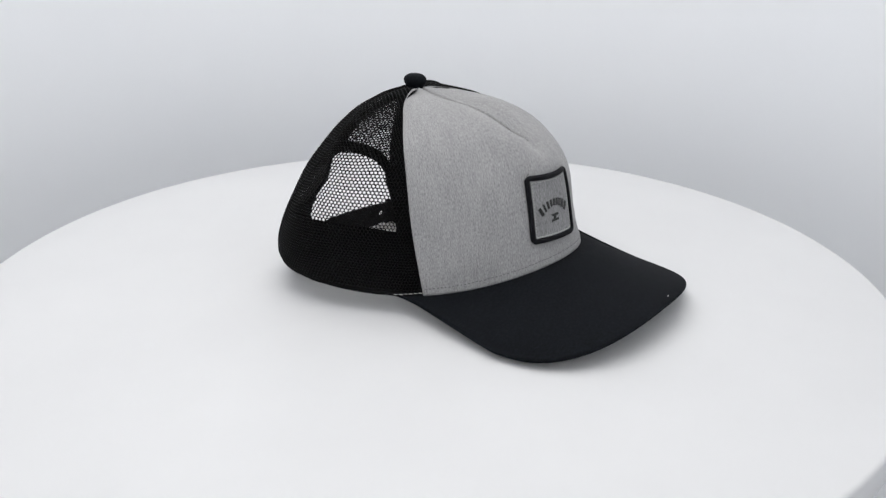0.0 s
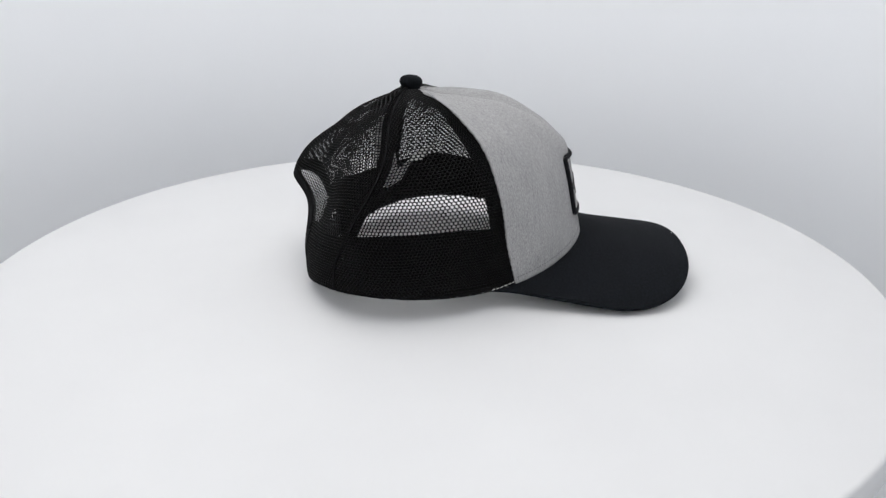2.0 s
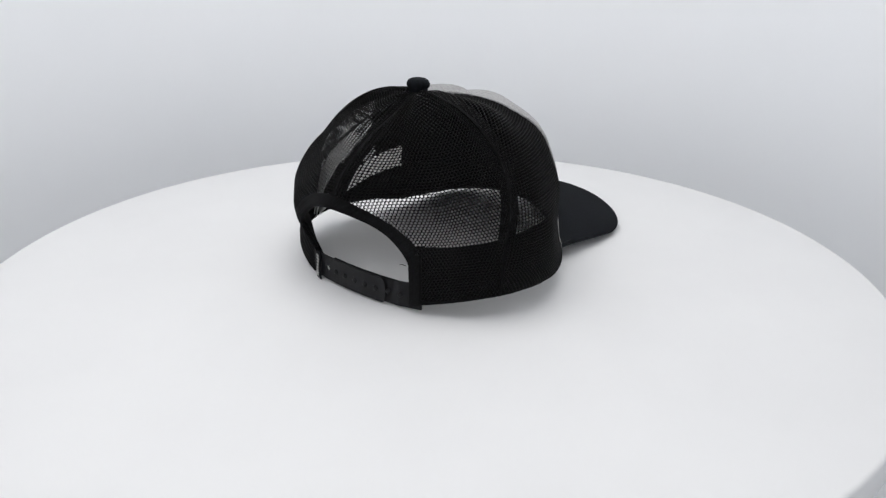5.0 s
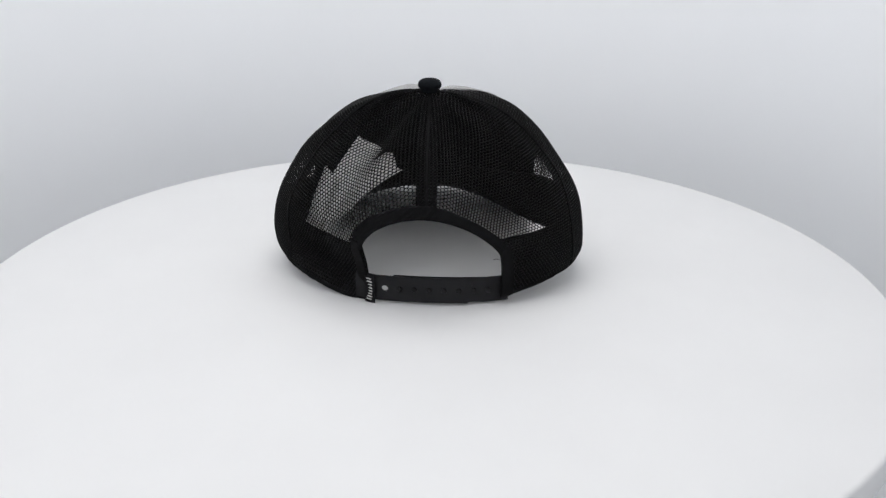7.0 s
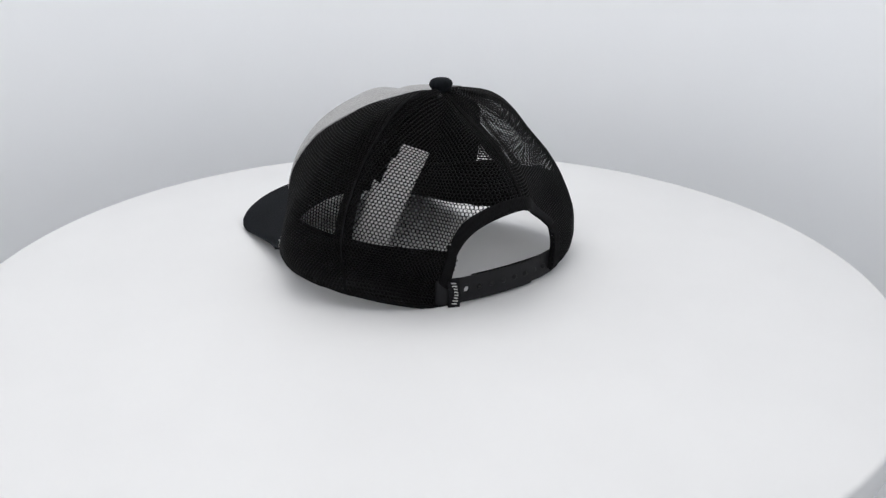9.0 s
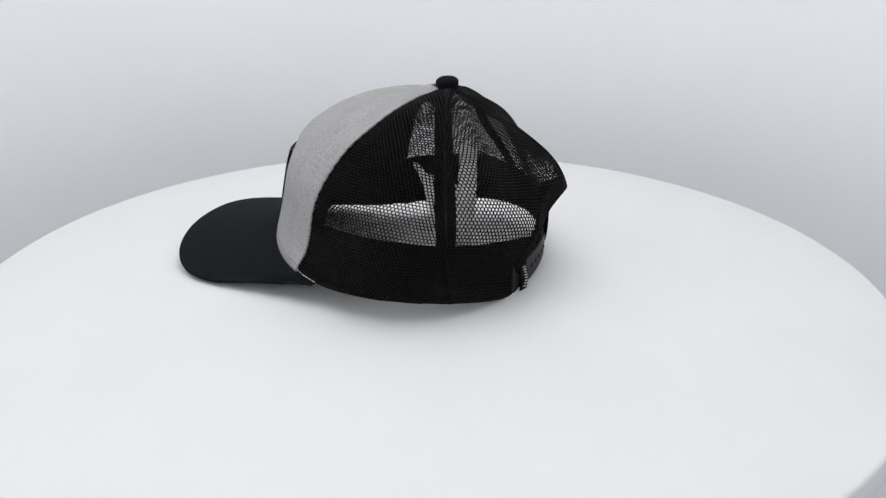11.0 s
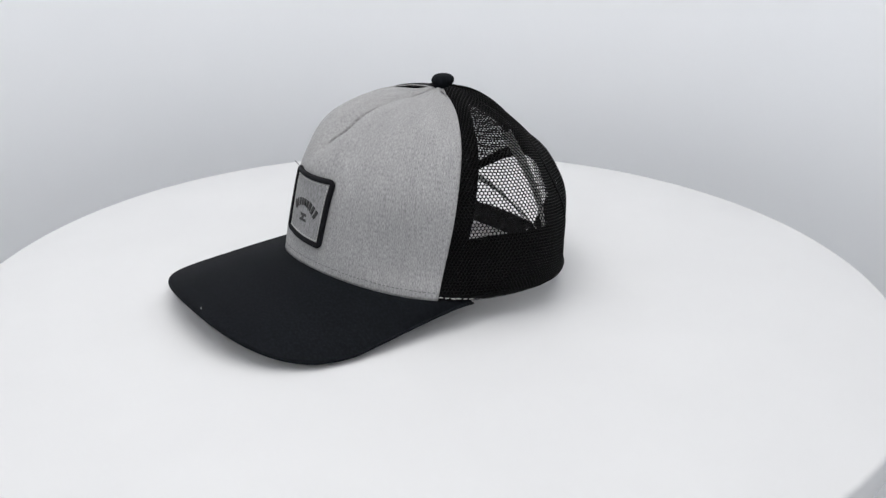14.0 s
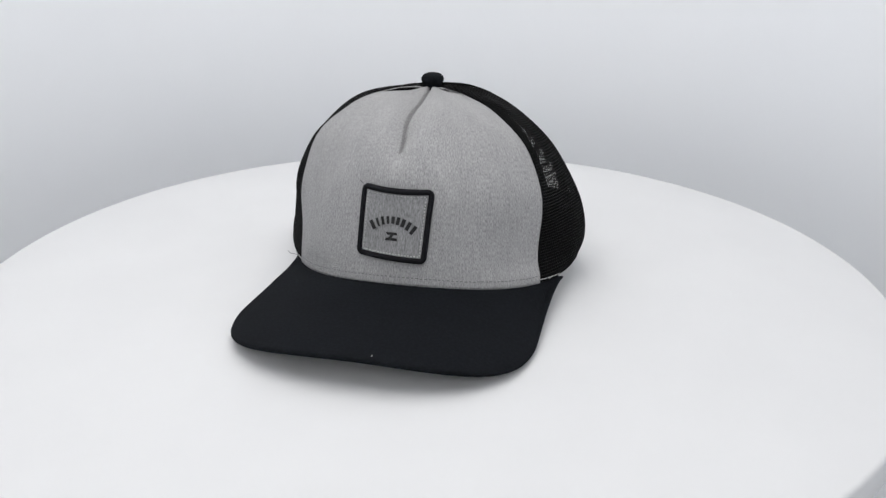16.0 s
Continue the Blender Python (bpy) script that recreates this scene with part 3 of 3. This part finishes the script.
def strap_sheet(y0, y1, off, thick, holes, round_end):
    """A band with round holes: a ring of faces about each hole, closed at both sides."""
    zc, zh, rr, steps = 0.0098, 0.0082, 0.0020, 20
    bm = bmesh.new()
    pitch = 0.0091
    spans, y = [], y1
    for c in sorted(holes, reverse=True):
        if y - (c + pitch / 2) > 1e-4:
            spans.append((y, c + pitch / 2, None))
        spans.append((c + pitch / 2, c - pitch / 2, c))
        y = c - pitch / 2
    spans.append((y, y0, None))

    def add(y_, z_, o):
        return bm.verts.new(strap_point(y_, z_, o))

    for a, b, hole in spans:
        if hole is None:
            m = 5
            for k in range(m):
                ya, yb = a + (b - a) * k / m, a + (b - a) * (k + 1) / m
                ha = hb = zh
                if round_end and b == y0:
                    ta, tb = k / m, (k + 1) / m
                    ha, hb = zh * math.sqrt(max(0, 1 - ta ** 2.5)), zh * math.sqrt(max(0.12, 1 - tb ** 2.5))
                vs = [[add(ya, zc - ha, o), add(ya, zc + ha, o), add(yb, zc + hb, o), add(yb, zc - hb, o)] for o in (off, off - thick)]
                bm.faces.new(vs[0])
                bm.faces.new(vs[1][::-1])
                for q in range(4):
                    if q in (0, 2) or k == m - 1:
                        bm.faces.new((vs[0][q], vs[1][q], vs[1][(q + 1) % 4], vs[0][(q + 1) % 4]))
        else:
            inner, outer = [[], []], [[], []]
            corner = math.atan2(zh, pitch / 2)
            quarter = [0, 0.35, 0.7, corner, 1.32]
            around = quarter + [math.pi / 2] + [math.pi - q for q in quarter[:0:-1]]
            around = around + [math.pi + q for q in around]
            steps = len(around)
            for w in around:
                cx, cz = math.cos(w), math.sin(w)
                sc = 1 / max(abs(cx) / (pitch / 2), abs(cz) / zh)
                for i, o in enumerate((off, off - thick)):
                    inner[i].append(add(hole + rr * cx, zc + rr * cz, o))
                    outer[i].append(add(hole + sc * cx, zc + sc * cz, o))
            for k in range(steps):
                j = (k + 1) % steps
                bm.faces.new((outer[0][k], outer[0][j], inner[0][j], inner[0][k]))
                bm.faces.new((outer[1][k], inner[1][k], inner[1][j], outer[1][j]))
                bm.faces.new((inner[0][k], inner[0][j], inner[1][j], inner[1][k]))
                if abs(outer[0][k].co.z - zc) > zh * 0.99 and abs(outer[0][j].co.z - zc) > zh * 0.99:
                    bm.faces.new((outer[0][k], outer[1][k], outer[1][j], outer[0][j]))
    bmesh.ops.remove_doubles(bm, verts=bm.verts, dist=1e-5)
    bmesh.ops.recalc_face_normals(bm, faces=bm.faces)
    return bm


def build_strap():
    holes = [0.0273 - 0.0091 * i for i in range(6)]
    strap = part("snap_strap", strap_sheet(-0.0262, 0.046, 0.0008, 0.0014, holes, True), PLASTIC, cap, "black plastic snap strap with a row of holes", False)
    under = part("snap_strap", strap_sheet(-0.049, 0.022, -0.0010, 0.0014, [], False), PLASTIC, cap, "black plastic strap with raised snap studs", False)
    for i in range(1, 8):
        y = 0.0273 - 0.0091 * i
        v, f = lathe([(0.0017, -0.0012), (0.0017, 0.0006), (0.0014, 0.0012), (0.0008, 0.0015), (0, 0.0016)], 16)
        m = Matrix.Translation(strap_point(y, 0.0098, 0.0002 if i < 6 else -0.0006)) @ pose(0, 0, 0, 0, -90, 0)
        mesh_ob("snap_stud", [tuple(m @ Vector(q)) for q in v], f, PLASTIC, under)
    # small woven tag folded over the strap's end
    rows, cols = np.linspace(-0.0008, 0.0192, 9), np.linspace(0.0335, 0.0400, 5)
    out = np.array([[strap_point(y, z, 0.0030 + 0.0006 * math.sin(z * 260)) for y in cols] for z in rows])
    v, f = shell(out, out + np.array([0.0009, 0, 0]))
    uv = np.array([[(y, z) for y in cols] for z in rows]).reshape(-1, 2)
    tag = mesh_ob("woven_tag", v, f, BORDER, cap, "small black woven tag with white marks", np.concatenate([uv, uv]))
    for i in range(8):
        z = 0.0026 + i * 0.0019
        y = 0.0371 - 0.0016 * math.sin((z - 0.001) / 0.0165 * math.pi) + 0.0006
        w = 0.0010 if 1 < i < 6 else 0.0014
        v, f = tube([strap_point(y - w, z, 0.0034 + 0.0006 * math.sin(z * 260)), strap_point(y + w, z + 0.0004, 0.0034 + 0.0006 * math.sin(z * 260))], 0.00042, 6)
        mesh_ob("tag_mark", v, f, WHITE_THREAD, tag)


build_strap()


# ------------------------------------------------------------ labels sewn inside, loose threads
def build_label(b0, b1, t0, t1, bow, label):
    """A soft ribbon from its sewn edge b0-b1 to its free edge t0-t1, bowed sideways."""
    b0, b1, t0, t1, bow = (np.array(q) for q in (b0, b1, t0, t1, bow))
    grid = []
    for v in np.linspace(0, 1, 16):
        row = []
        for u in np.linspace(0, 1, 6):
            p = (b0 * (1 - u) + b1 * u) * (1 - v) + (t0 * (1 - u) + t1 * u) * v
            row.append(p + bow * math.sin(math.pi * v) + bow * 0.2 * math.sin(2 * math.pi * u) * v)
        grid.append(row)
    grid = np.array(grid)
    du, dv = grid[8, 5] - grid[8, 0], grid[15, 2] - grid[0, 2]
    n = np.cross(du, dv)
    n = n / np.linalg.norm(n) * 0.0003
    v, f = shell(grid + n, grid - n)
    mesh_ob("care_label", v, f, LABEL, cap, label)


build_label((-0.0335, 0.0800, 0.034), (-0.0445, 0.0690, 0.029), (-0.0330, 0.0450, 0.0955), (-0.0395, 0.0300, 0.0885), (-0.003, 0.004, 0.0), "long white woven care label sewn inside the rim")
build_label((-0.0290, 0.0810, 0.034), (-0.0400, 0.0710, 0.029), (0.0030, 0.0300, 0.0765), (-0.0080, 0.0200, 0.0665), (0.0, -0.004, 0.008), "folded white care label curling inwards")
build_label((-0.0310, 0.0830, 0.034), (-0.0430, 0.0730, 0.029), (-0.0340, 0.0665, 0.0770), (-0.0440, 0.0590, 0.0695), (0.0, 0.001, 0.0), "short white care label standing against the mesh")


LINT = (0.1725, 0.0135)


def loose_thread(points, mat, radius=0.00016):
    v, f = tube(points, radius, 5)
    mesh_ob("loose_thread", v, f, mat, cap)


q = crown(radians(-62), 0.01, 0.001)
loose_thread([q, q + np.array([0.001, -0.003, 0.001]), q + np.array([0.003, -0.004, 0.002]), q + np.array([0.002, -0.006, 0.0035])], BLACK_THREAD)
q = patch_point(-PATCH_HALF, PATCH_HALF, 0.003)
loose_thread([q, q + np.array([0.001, -0.001, 0.0015]), q + np.array([0.0022, -0.0008, 0.003])], BLACK_THREAD)
q = crown(GAP_MID + GAP_HALF * 0.97, 0.17, 0.0)
loose_thread([q, q + np.array([-0.001, 0.002, 0.001]), q + np.array([-0.0015, 0.004, 0.0005])], BLACK_THREAD)
q = crown(radians(64), 0.006, 0.0012)
loose_thread([q, q + np.array([-0.002, 0.0015, 0.001]), q + np.array([-0.0045, 0.001, 0.0002])], WHITE_THREAD, 0.0002)
near = brim_top.reshape(-1, 3)
q = near[np.argmin(np.hypot(near[:, 0] - LINT[0], near[:, 1] - LINT[1]))]
v, f = tube([q + np.array([0.0, 0, 0.0002]), q + np.array([0.0003, 0.0005, 0.0006])], 0.0003, 6)
mesh_ob("lint_fleck", v, f, WHITE_THREAD, cap)


# ------------------------------------------------------------ what moves
def turn_at(t):
    return -35.34 + 18.608 * t + 0.491 * ((t - 8) / 8) ** 2


def cap_pose(t):
    return pose(0, 0, 0, 0, 0, turn_at(t) - 6.49) @ pose(0, -0.0019, 0)


def motions():
    walk(turntable, [(t, pose(0, 0, 0, 0, 0, turn_at(t))) for t in range(0, 17)])
    walk(cap, [(t, cap_pose(t)) for t in range(0, 17)])


motions()
